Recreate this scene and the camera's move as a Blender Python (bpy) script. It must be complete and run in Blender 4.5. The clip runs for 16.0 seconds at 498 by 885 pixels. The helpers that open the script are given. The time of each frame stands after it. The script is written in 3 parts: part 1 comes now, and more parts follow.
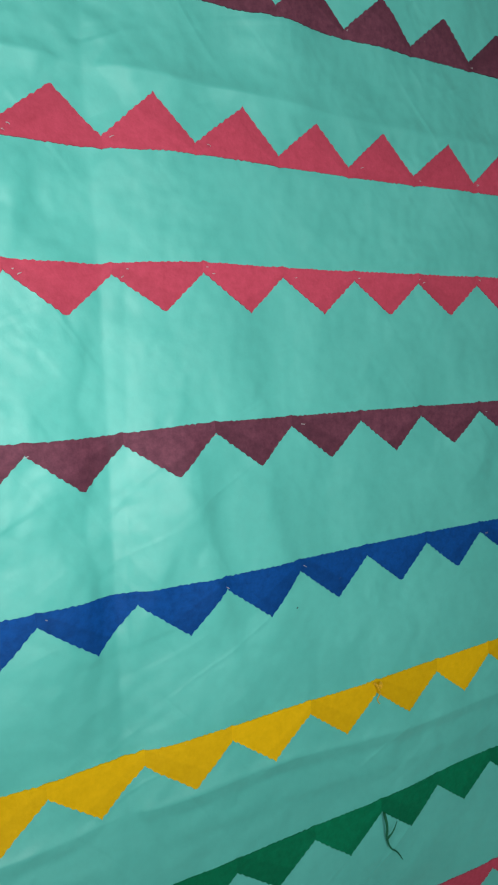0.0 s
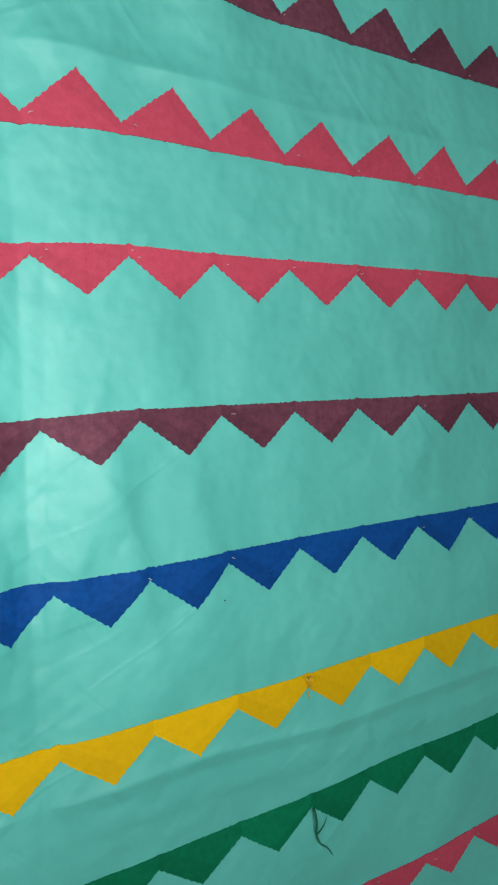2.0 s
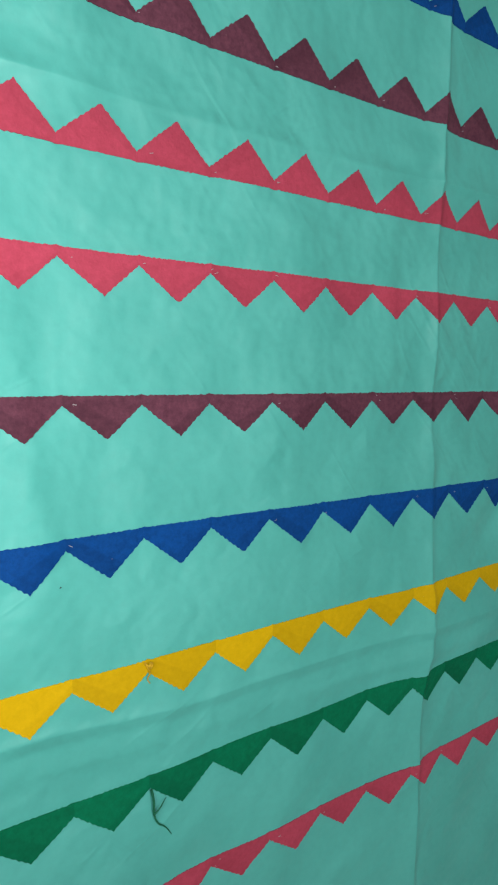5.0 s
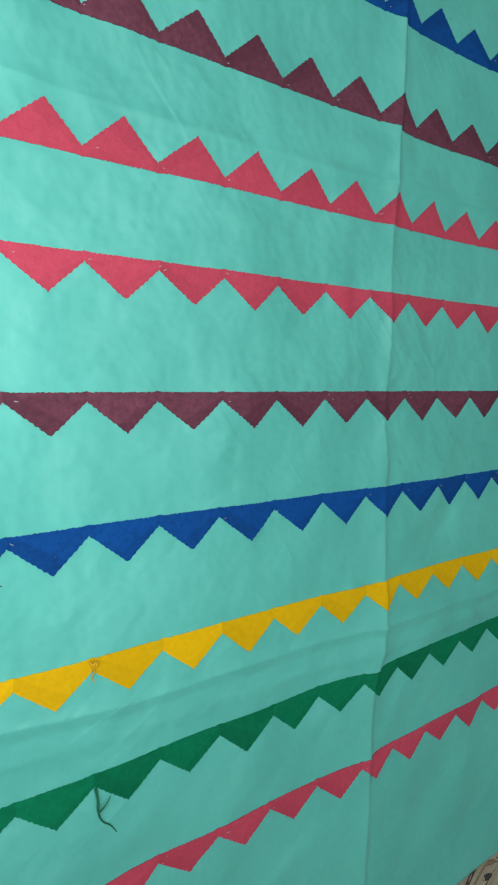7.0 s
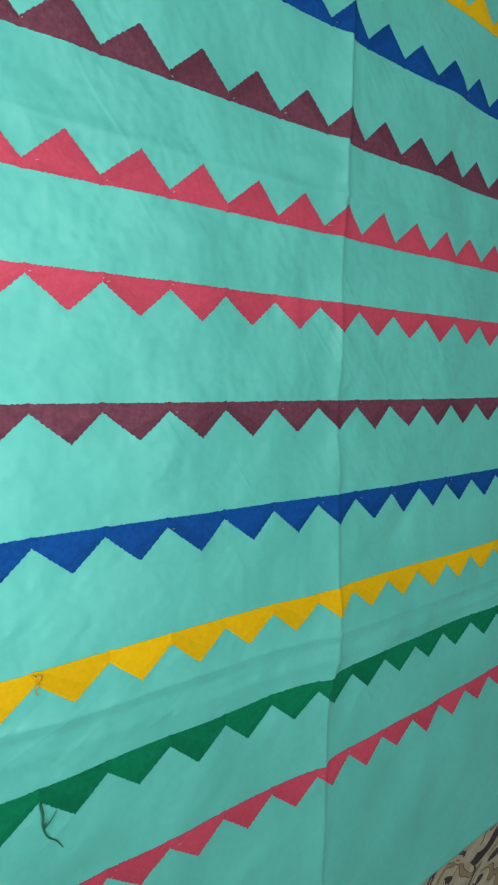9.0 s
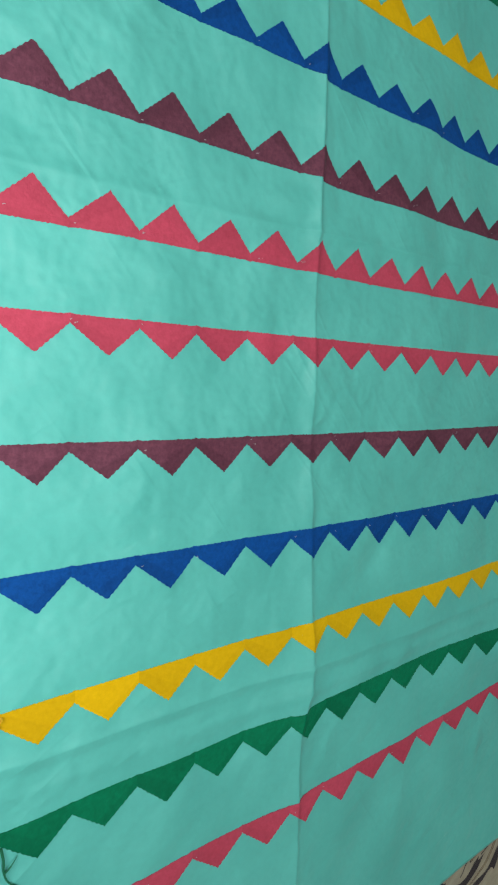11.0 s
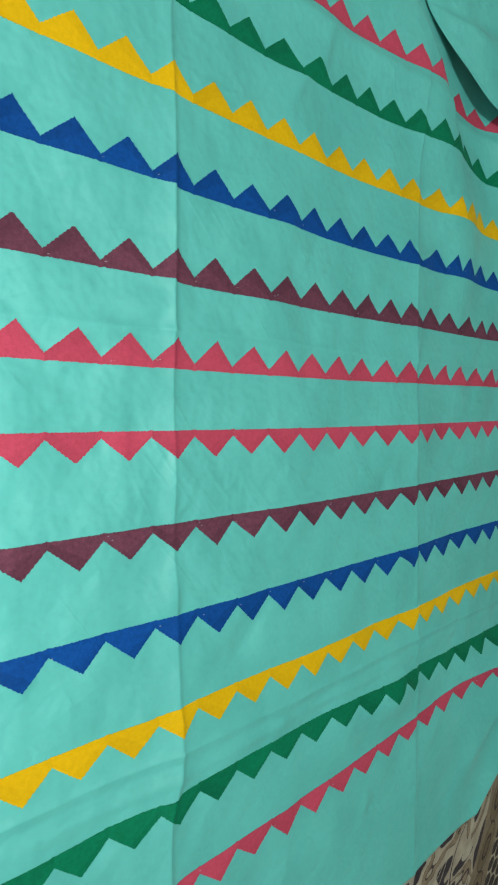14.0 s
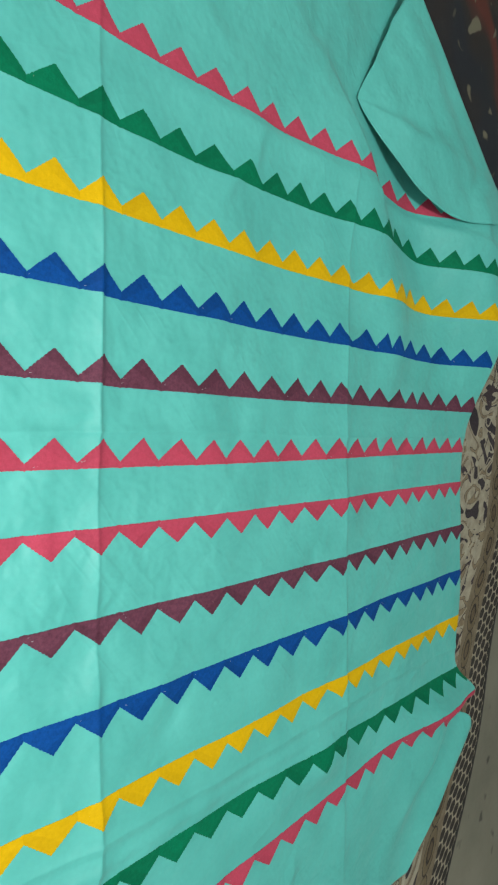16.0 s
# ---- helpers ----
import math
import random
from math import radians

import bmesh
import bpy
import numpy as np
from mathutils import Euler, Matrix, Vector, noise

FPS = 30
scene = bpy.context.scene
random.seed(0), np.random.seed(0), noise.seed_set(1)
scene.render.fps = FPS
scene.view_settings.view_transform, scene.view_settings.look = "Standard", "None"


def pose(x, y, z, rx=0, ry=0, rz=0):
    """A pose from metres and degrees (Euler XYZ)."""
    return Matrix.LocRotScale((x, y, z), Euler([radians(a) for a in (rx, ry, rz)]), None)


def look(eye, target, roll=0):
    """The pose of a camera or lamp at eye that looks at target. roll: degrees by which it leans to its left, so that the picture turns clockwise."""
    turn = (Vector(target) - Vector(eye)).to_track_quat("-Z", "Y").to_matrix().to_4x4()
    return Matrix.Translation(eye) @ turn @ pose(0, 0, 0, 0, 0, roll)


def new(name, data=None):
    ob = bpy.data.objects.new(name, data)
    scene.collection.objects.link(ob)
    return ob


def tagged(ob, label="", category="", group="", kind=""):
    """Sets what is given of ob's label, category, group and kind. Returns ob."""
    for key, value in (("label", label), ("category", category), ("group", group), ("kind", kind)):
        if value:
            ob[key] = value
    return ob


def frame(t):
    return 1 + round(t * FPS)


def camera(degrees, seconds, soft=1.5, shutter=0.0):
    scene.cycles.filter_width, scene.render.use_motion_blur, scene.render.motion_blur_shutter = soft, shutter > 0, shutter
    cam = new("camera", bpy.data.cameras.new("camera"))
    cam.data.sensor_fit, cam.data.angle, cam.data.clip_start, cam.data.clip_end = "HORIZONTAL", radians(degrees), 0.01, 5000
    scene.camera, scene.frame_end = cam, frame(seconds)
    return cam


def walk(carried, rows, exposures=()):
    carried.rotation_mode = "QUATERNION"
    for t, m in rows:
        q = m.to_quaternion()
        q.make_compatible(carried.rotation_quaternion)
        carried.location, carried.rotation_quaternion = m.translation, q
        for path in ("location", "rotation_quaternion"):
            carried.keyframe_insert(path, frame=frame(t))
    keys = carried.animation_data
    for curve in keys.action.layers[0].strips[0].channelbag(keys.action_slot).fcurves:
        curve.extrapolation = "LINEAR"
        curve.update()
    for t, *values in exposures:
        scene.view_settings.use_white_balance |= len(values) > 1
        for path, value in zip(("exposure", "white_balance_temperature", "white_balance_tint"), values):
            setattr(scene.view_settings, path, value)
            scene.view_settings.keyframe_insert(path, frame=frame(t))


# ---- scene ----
# seconds, eye, turn; the bed sheet's plane is z = 0
cam = camera(42.59, 16.0, soft=2.2)
PATH = [
    (0.0, -0.6239, -0.1184, 0.3696, -2.432, -28.512, -3.599),
    (0.5, -0.6176, -0.1219, 0.3734, -2.102, -28.936, -3.742),
    (1.0, -0.6093, -0.1223, 0.3779, -2.889, -29.569, -3.066),
    (1.5, -0.6035, -0.1239, 0.3846, -3.188, -30.524, -2.437),
    (2.0, -0.5919, -0.1263, 0.3793, -3.104, -30.467, -2.545),
    (2.5, -0.5968, -0.1271, 0.3958, -3.099, -31.124, -2.620),
    (3.0, -0.5867, -0.1264, 0.3978, -3.604, -31.226, -2.222),
    (3.5, -0.5762, -0.1283, 0.3957, -4.544, -31.263, -1.887),
    (4.0, -0.5628, -0.1265, 0.4019, -4.906, -32.002, -1.237),
    (4.5, -0.5485, -0.1249, 0.4181, -5.193, -33.894, -0.358),
    (7.0, -0.5198, -0.1215, 0.4421, -6.364, -37.390, 0.952),
    (7.5, -0.5133, -0.1205, 0.4478, -6.077, -38.035, 0.832),
    (8.0, -0.5074, -0.1190, 0.4515, -6.134, -38.663, 1.079),
    (8.5, -0.5010, -0.1154, 0.4574, -6.080, -39.194, 1.147),
    (9.0, -0.5009, -0.1169, 0.4593, -5.777, -39.427, 0.775),
    (11.5, -0.4787, -0.0860, 0.4749, -4.418, -40.255, 1.142),
    (12.0, -0.4749, -0.0780, 0.4779, -3.880, -41.217, 0.897),
    (12.5, -0.4671, -0.0696, 0.4927, -3.820, -41.680, 0.932),
    (13.0, -0.4513, -0.0554, 0.5108, -2.878, -42.637, 0.341),
    (13.5, -0.4391, -0.0426, 0.5303, -1.438, -44.188, -0.553),
    (14.0, -0.4303, -0.0245, 0.5438, -1.443, -44.973, -0.549),
    (14.5, -0.4232, -0.0040, 0.5583, -1.394, -45.760, -0.319),
    (15.0, -0.4206, 0.0175, 0.5737, -0.755, -46.346, -0.602),
    (15.5, -0.4221, 0.0411, 0.5886, -0.563, -47.428, 0.070),
    (16.0, -0.4196, 0.0636, 0.5976, -0.347, -48.270, 0.343),
]

walk(cam, [(row[0], pose(*row[1:])) for row in PATH],
     exposures=[(0.0, -0.05), (3.0, 0.19), (7.5, 0.56), (9.0, 0.63), (12.5, 0.79), (14.5, 1.05), (16.0, 1.16)])

# ---- light ----
world = bpy.data.worlds.new("room_air")
scene.world = world
world.use_nodes = True
world.node_tree.nodes["Background"].inputs[0].default_value = (0.95, 1.0, 0.98, 1)
world.node_tree.nodes["Background"].inputs[1].default_value = 0.25


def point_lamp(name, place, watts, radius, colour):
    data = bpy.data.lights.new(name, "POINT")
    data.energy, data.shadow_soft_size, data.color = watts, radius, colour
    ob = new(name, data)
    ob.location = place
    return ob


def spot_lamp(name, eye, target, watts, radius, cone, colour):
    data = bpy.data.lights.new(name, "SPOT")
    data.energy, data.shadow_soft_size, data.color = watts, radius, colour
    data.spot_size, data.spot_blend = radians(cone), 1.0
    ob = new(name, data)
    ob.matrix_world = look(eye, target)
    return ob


# the torch that is held over the sheet
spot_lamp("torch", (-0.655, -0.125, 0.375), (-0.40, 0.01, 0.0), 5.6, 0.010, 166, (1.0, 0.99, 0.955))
# weak fill light added overhead; no bulb is known there
point_lamp("overhead_fill", (-0.55, 0.05, 2.05), 42.0, 0.05, (0.97, 1.0, 1.0))

# ---- materials ----


def material(name):
    m = bpy.data.materials.new(name)
    m.use_nodes = True
    nt = m.node_tree
    return m, nt, nt.nodes["Principled BSDF"]


def node(nt, kind, **values):
    n = nt.nodes.new(kind)
    for key, value in values.items():
        n.inputs[key].default_value = value
    return n


def ramp(nt, source, stops, interpolation="LINEAR"):
    r = nt.nodes.new("ShaderNodeValToRGB")
    r.color_ramp.interpolation = interpolation
    while len(r.color_ramp.elements) < len(stops):
        r.color_ramp.elements.new(0.5)
    for e, (pos, c) in zip(r.color_ramp.elements, stops):
        e.position = pos
        e.color = (*c, 1) if len(c) == 3 else c
    nt.links.new(source, r.inputs[0])
    return r.outputs[0]


def maths(nt, op, a, b=None, c=None):
    n = nt.nodes.new("ShaderNodeMath")
    n.operation = op
    for i, v in enumerate((a, b, c)):
        if v is None:
            continue
        if isinstance(v, (int, float)):
            n.inputs[i].default_value = v
        else:
            nt.links.new(v, n.inputs[i])
    return n.outputs[0]


def mixed(nt, fac, a, b, blend="MIX"):
    n = nt.nodes.new("ShaderNodeMix")
    n.data_type, n.blend_type = "RGBA", blend
    for i, v in ((0, fac), (6, a), (7, b)):
        if isinstance(v, (int, float)):
            n.inputs[i].default_value = v
        elif isinstance(v, tuple):
            n.inputs[i].default_value = (*v, 1)
        else:
            nt.links.new(v, n.inputs[i])
    return n.outputs[2]


def coords(nt, kind="Object"):
    return nt.nodes.new("ShaderNodeTexCoord").outputs[kind]


def noise_tex(nt, where, scale, detail=4, rough=0.55, distortion=0.0):
    n = node(nt, "ShaderNodeTexNoise", Scale=scale, Detail=detail, Roughness=rough, Distortion=distortion)
    nt.links.new(where, n.inputs["Vector"])
    return n.outputs["Fac"]


def weave(nt, where, threads):
    """Warp and weft threads as a height, threads per metre."""
    out = []
    for axis in ("X", "Y"):
        w = node(nt, "ShaderNodeTexWave", Scale=threads / 10.0 * math.pi, Distortion=1.2, Detail=1.0)
        w.bands_direction = axis
        nt.links.new(where, w.inputs["Vector"])
        out.append(w.outputs["Fac"])
    return maths(nt, "ADD", out[0], out[1])


def bump(nt, bsdf, height, distance, strength=1.0, below=None):
    b = node(nt, "ShaderNodeBump", Strength=strength, Distance=distance)
    nt.links.new(height, b.inputs["Height"])
    if below is not None:
        nt.links.new(below, b.inputs["Normal"])
    nt.links.new(b.outputs[0], bsdf.inputs["Normal"])
    return b.outputs[0]


def sheet_cloth():
    m, nt, b = material("turquoise_cotton")
    at = coords(nt)
    blotch = noise_tex(nt, at, 9.0, 3)
    slub = noise_tex(nt, at, 160.0, 2)
    base = ramp(nt, blotch, [(0.3, (0.076, 0.462, 0.412)), (0.7, (0.099, 0.534, 0.478))])
    tint = ramp(nt, slub, [(0.3, (0.95, 0.95, 0.95)), (0.7, (1.0, 1.0, 1.0))])
    nt.links.new(mixed(nt, 1.0, base, tint, "MULTIPLY"), b.inputs["Base Color"])
    # pressed and worn glossy in places
    polish = ramp(nt, noise_tex(nt, at, 22.0, 4, 0.6), [(0.35, (0.52, 0.52, 0.52)), (0.65, (0.64, 0.64, 0.64))])
    nt.links.new(polish, b.inputs["Roughness"])
    b.inputs["Specular IOR Level"].default_value = 0.8
    b.inputs["Sheen Weight"].default_value = 0.1
    n1 = bump(nt, b, noise_tex(nt, at, 13.0, 3.0, 0.5), 0.022, 0.42)
    # small soft dimples of crushed cloth, more in some places than in others
    much = ramp(nt, noise_tex(nt, at, 4.0, 2), [(0.35, (0.25, 0.25, 0.25)), (0.65, (1, 1, 1))])
    crushed = maths(nt, "MULTIPLY", noise_tex(nt, at, 27.0, 2.0, 0.5, 0.3), much)
    n2 = bump(nt, b, crushed, 0.0095, 0.40, n1)
    # thin creases that run aslant, in two ways
    for angle, thin in ((52, 0.075), (-24, 0.06)):
        turned = node(nt, "ShaderNodeMapping", Rotation=(0, 0, radians(angle)))
        nt.links.new(at, turned.inputs["Vector"])
        drawn = node(nt, "ShaderNodeMapping", Scale=(1.0, 4.5, 1.0))
        nt.links.new(turned.outputs[0], drawn.inputs["Vector"])
        line = maths(nt, "ABSOLUTE", maths(nt, "SUBTRACT", noise_tex(nt, drawn.outputs[0], 5.5, 2.0, 0.45, 0.2), 0.5))
        line = maths(nt, "MULTIPLY", ramp(nt, line, [(0.0, (1, 1, 1)), (thin, (0, 0, 0))], "EASE"), much)
        n2 = bump(nt, b, line, 0.0013, 0.20, n2)
    bump(nt, b, noise_tex(nt, at, 420.0, 3, 0.6), 0.0004, 0.22, n2)
    return m


def patch_cloth(name, dark, light, lapped=0.22):
    """A plain dyed cotton with the hem turned in and sewn: a darker doubled part and pale worn flecks."""
    m, nt, b = material(name)
    at = coords(nt)
    uv = coords(nt, "UV")
    sep = nt.nodes.new("ShaderNodeSeparateXYZ")
    nt.links.new(uv, sep.inputs[0])
    mottled = noise_tex(nt, at, 190.0, 4, 0.7)
    base = ramp(nt, mottled, [(0.30, dark), (0.70, light)])
    # the doubled hem: half of each triangle lies under one more layer
    tone = nt.nodes.new("ShaderNodeObjectInfo").outputs["Random"]
    way = maths(nt, "SUBTRACT", maths(nt, "MULTIPLY", maths(nt, "GREATER_THAN", tone, 0.3), 1.1), 0.55)
    lap = maths(nt, "ADD", sep.outputs[1], maths(nt, "MULTIPLY", sep.outputs[0], way))
    lap = maths(nt, "ADD", lap, maths(nt, "MULTIPLY", maths(nt, "SUBTRACT", noise_tex(nt, at, 90.0, 2), 0.5), 0.12))
    lap = maths(nt, "SUBTRACT", lap, maths(nt, "MULTIPLY", tone, 0.3))
    fold = ramp(nt, lap, [(0.40, (0, 0, 0)), (0.46, (1, 1, 1))])
    base = mixed(nt, maths(nt, "MULTIPLY", fold, lapped), base, tuple(0.6 * v for v in dark))
    base = mixed(nt, 1.0, base, ramp(nt, tone, [(0.0, (0.86, 0.86, 0.86)), (1.0, (1.0, 1.0, 1.0))]), "MULTIPLY")
    fleck = maths(nt, "GREATER_THAN", noise_tex(nt, at, 260.0, 1), 0.84)
    base = mixed(nt, maths(nt, "MULTIPLY", fleck, 0.4), base, (0.6, 0.5, 0.45))
    nt.links.new(base, b.inputs["Base Color"])
    b.inputs["Roughness"].default_value = 0.6
    b.inputs["Specular IOR Level"].default_value = 0.11
    n1 = bump(nt, b, noise_tex(nt, at, 70.0, 4), 0.002, 0.4)
    bump(nt, b, noise_tex(nt, at, 520.0, 3, 0.6), 0.0006, 0.4, n1)
    return m


def mat_print():
    """Printed mat. UV: metres in from the outer edge, metres along it."""
    m, nt, b = material("printed_mat")
    uv = coords(nt, "UV")
    sep = nt.nodes.new("ShaderNodeSeparateXYZ")
    nt.links.new(uv, sep.inputs[0])
    u, v = sep.outputs[0], sep.outputs[1]
    # flourishes: bent bands of dark plum on cream
    flow = noise_tex(nt, uv, 9.5, 1.0, 0.35, 1.3)
    plum, cream, tan = (0.040, 0.027, 0.036), (0.52, 0.46, 0.34), (0.34, 0.26, 0.16)
    swirl = ramp(nt, flow, [(0.0, plum), (0.405, cream), (0.490, plum), (0.500, tan), (0.548, plum), (0.558, cream), (0.645, plum)], "CONSTANT")
    stem = maths(nt, "ABSOLUTE", maths(nt, "SUBTRACT", noise_tex(nt, uv, 7.0, 1.0, 0.35, 1.2), 0.5))
    swirl = mixed(nt, maths(nt, "LESS_THAN", stem, 0.012), swirl, (0.055, 0.032, 0.042))
    petal = maths(nt, "LESS_THAN", maths(nt, "ABSOLUTE", maths(nt, "SUBTRACT", noise_tex(nt, uv, 15.0, 0.5, 0.3, 0.8), 0.61)), 0.022)
    swirl = mixed(nt, petal, swirl, (0.54, 0.49, 0.37))
    # tan band with oval seeds
    ov = maths(nt, "SUBTRACT", maths(nt, "FRACT", maths(nt, "MULTIPLY", v, 1 / 0.082)), 0.5)
    ou = maths(nt, "DIVIDE", maths(nt, "SUBTRACT", u, 0.160), 0.080)
    seed = maths(nt, "ADD", maths(nt, "MULTIPLY", maths(nt, "MULTIPLY", ov, ov), 1.0), maths(nt, "MULTIPLY", maths(nt, "MULTIPLY", ou, ou), 2.6))
    seed = maths(nt, "ADD", seed, maths(nt, "MULTIPLY", maths(nt, "SUBTRACT", noise_tex(nt, uv, 60.0, 1), 0.5), 0.06))
    band = ramp(nt, seed, [(0.0, (0.17, 0.12, 0.065)), (0.035, (0.04, 0.025, 0.02)), (0.075, (0.22, 0.165, 0.09)), (0.22, (0.05, 0.035, 0.025)), (0.26, (0.28, 0.22, 0.14))], "CONSTANT")
    # dotted border: staggered dark dots on cream
    q = 0.028
    row = maths(nt, "FLOOR", maths(nt, "DIVIDE", u, q * 0.86))
    stagger = maths(nt, "MULTIPLY", maths(nt, "MODULO", row, 2.0), 0.5)
    du = maths(nt, "MULTIPLY", maths(nt, "SUBTRACT", maths(nt, "FRACT", maths(nt, "DIVIDE", u, q * 0.86)), 0.5), 0.86)
    dv = maths(nt, "SUBTRACT", maths(nt, "FRACT", maths(nt, "ADD", maths(nt, "DIVIDE", v, q), stagger)), 0.5)
    dot = maths(nt, "ADD", maths(nt, "MULTIPLY", du, du), maths(nt, "MULTIPLY", dv, dv))
    dots = ramp(nt, dot, [(0.0, (0.035, 0.025, 0.022)), (0.185, (0.50, 0.44, 0.32))], "CONSTANT")
    col = mixed(nt, maths(nt, "GREATER_THAN", u, 0.118), dots, band)
    col = mixed(nt, maths(nt, "GREATER_THAN", u, 0.202), col, swirl)
    # dark hem with small points that reach into the dots
    hem = maths(nt, "ADD", 0.019, maths(nt, "MULTIPLY", maths(nt, "PINGPONG", v, q * 0.5), 0.8))
    col = mixed(nt, maths(nt, "LESS_THAN", u, hem), col, (0.02, 0.016, 0.014))
    worn = ramp(nt, noise_tex(nt, uv, 40.0, 5), [(0.3, (0.52, 0.50, 0.50)), (0.7, (0.84, 0.84, 0.84))])
    nt.links.new(mixed(nt, 1.0, col, worn, "MULTIPLY"), b.inputs["Base Color"])
    b.inputs["Roughness"].default_value = 0.8
    bump(nt, b, weave(nt, uv, 450), 0.0006, 0.5)
    return m


def cement():
    m, nt, b = material("cement_floor")
    at = coords(nt)
    base = ramp(nt, noise_tex(nt, at, 3.5, 6, 0.62), [(0.3, (0.15, 0.14, 0.105)), (0.7, (0.24, 0.22, 0.17))])
    stain = ramp(nt, noise_tex(nt, at, 17.0, 2, 0.4), [(0.66, (1, 1, 1)), (0.72, (0.35, 0.33, 0.33))])
    nt.links.new(mixed(nt, 1.0, base, stain, "MULTIPLY"), b.inputs["Base Color"])
    b.inputs["Roughness"].default_value = 0.6
    bump(nt, b, noise_tex(nt, at, 60.0, 6), 0.002, 0.4)
    return m


def dark_print():
    m, nt, b = material("dark_floral_cloth")
    at = coords(nt)
    base = ramp(nt, noise_tex(nt, at, 5.5, 2, 0.4, 0.6), [(0.36, (0.010, 0.012, 0.018)), (0.52, (0.02, 0.014, 0.012)), (0.66, (0.10, 0.02, 0.012))])
    petals = noise_tex(nt, at, 17.0, 1, 0.3, 0.7)
    base = mixed(nt, ramp(nt, petals, [(0.665, (0, 0, 0)), (0.72, (1, 1, 1))]), base, (0.15, 0.135, 0.09))
    nt.links.new(base, b.inputs["Base Color"])
    b.inputs["Roughness"].default_value = 0.85
    bump(nt, b, noise_tex(nt, at, 120.0, 4), 0.002, 0.5)
    return m


def plaster():
    m, nt, b = material("wall_plaster")
    at = coords(nt)
    nt.links.new(ramp(nt, noise_tex(nt, at, 2.5, 6), [(0.3, (0.46, 0.48, 0.45)), (0.7, (0.56, 0.57, 0.53))]), b.inputs["Base Color"])
    b.inputs["Roughness"].default_value = 0.85
    bump(nt, b, noise_tex(nt, at, 45.0, 5), 0.003, 0.4)
    return m


def thread_stuff(name, colour):
    m, nt, b = material(name)
    at = coords(nt)
    nt.links.new(ramp(nt, noise_tex(nt, at, 700.0, 2), [(0.3, tuple(0.6 * c for c in colour)), (0.7, colour)]), b.inputs["Base Color"])
    b.inputs["Roughness"].default_value = 0.8
    return m


TURQUOISE = sheet_cloth()
DYE = {
    "red": patch_cloth("crimson_cotton", (0.48, 0.056, 0.098), (0.59, 0.076, 0.134), 0.16),
    "maroon": patch_cloth("maroon_cotton", (0.104, 0.032, 0.056), (0.186, 0.058, 0.092), 0.3),
    "blue": patch_cloth("royal_blue_cotton", (0.002, 0.052, 0.23), (0.004, 0.082, 0.35), 0.28),
    "yellow": patch_cloth("golden_yellow_cotton", (0.72, 0.425, 0.002), (0.82, 0.495, 0.004), 0.14),
    "green": patch_cloth("bottle_green_cotton", (0.0005, 0.150, 0.068), (0.001, 0.205, 0.096), 0.22),
}
MAT, CEMENT, DARK, PLASTER = mat_print(), cement(), dark_print(), plaster()

# ---- building blocks ----


def mesh_object(name, verts, faces, mat, parent=None, uvs=None, smooth=True):
    me = bpy.data.meshes.new(name)
    me.from_pydata(verts, [], faces)
    if uvs is not None:
        layer = me.uv_layers.new(name="UVMap")
        index = np.empty(len(me.loops), dtype=np.int32)
        me.loops.foreach_get("vertex_index", index)
        layer.data.foreach_set("uv", np.asarray(uvs, dtype=np.float32)[index].ravel())
    me.polygons.foreach_set("use_smooth", [smooth] * len(me.polygons))
    me.materials.append(mat)
    me.update()
    ob = new(name, me)
    if parent is not None:
        ob.parent = parent
    return ob


def grid_faces(nu, nv, start=0):
    return [(start + i * nv + j, start + (i + 1) * nv + j, start + (i + 1) * nv + j + 1, start + i * nv + j + 1)
            for i in range(nu - 1) for j in range(nv - 1)]


def smooth(v, a, b):
    t = np.clip((v - a) / (b - a), 0, 1)
    return t * t * (3 - 2 * t)


def hump(v, left, right):
    """A rounded ridge at 0 with slopes of their own to either side."""
    return np.exp(-(v / np.where(v < 0, left, right)) ** 2)


def crease(v, left, share, quick, slow, soft=0.0012):
    """A sharp pressed fold at 0: it climbs over left, drops a share over quick, the rest over slow."""
    d = np.sqrt(v * v + soft * soft) - soft
    up = np.exp(-d / left)
    down = share * np.exp(-d / quick) + (1 - share) * np.exp(-d / slow)
    return np.where(v < 0, up, down)


# ---- the lie of the bed sheet ----
PITCH = 0.06          # one sewn triangle
RIGHT, BOTTOM, TOP, LEFT = 0.965, -0.772, 1.06, -1.02
_rng = np.random.default_rng(7)
WRINKLES = [(_rng.uniform(0, math.pi), _rng.uniform(9, 60), _rng.uniform(0, 6.28), _rng.uniform(0, 6.28)) for _ in range(26)]


def scatter_creases(count):
    """Short crisp creases: middle, way, half length, height, width. Most run up towards the turned-back corner."""
    rnd = random.Random(23)
    out = []
    for _ in range(count):
        way = math.radians(rnd.gauss(58, 22)) if rnd.random() < 0.6 else rnd.uniform(0, math.pi)
        out.append((rnd.uniform(-0.75, 0.95), rnd.uniform(-0.70, 0.80), way, rnd.uniform(0.04, 0.17),
                    rnd.choice((-1, 1, 1)) * rnd.uniform(0.0010, 0.0033), rnd.uniform(0.008, 0.018)))
    return out


CREASES = scatter_creases(130)


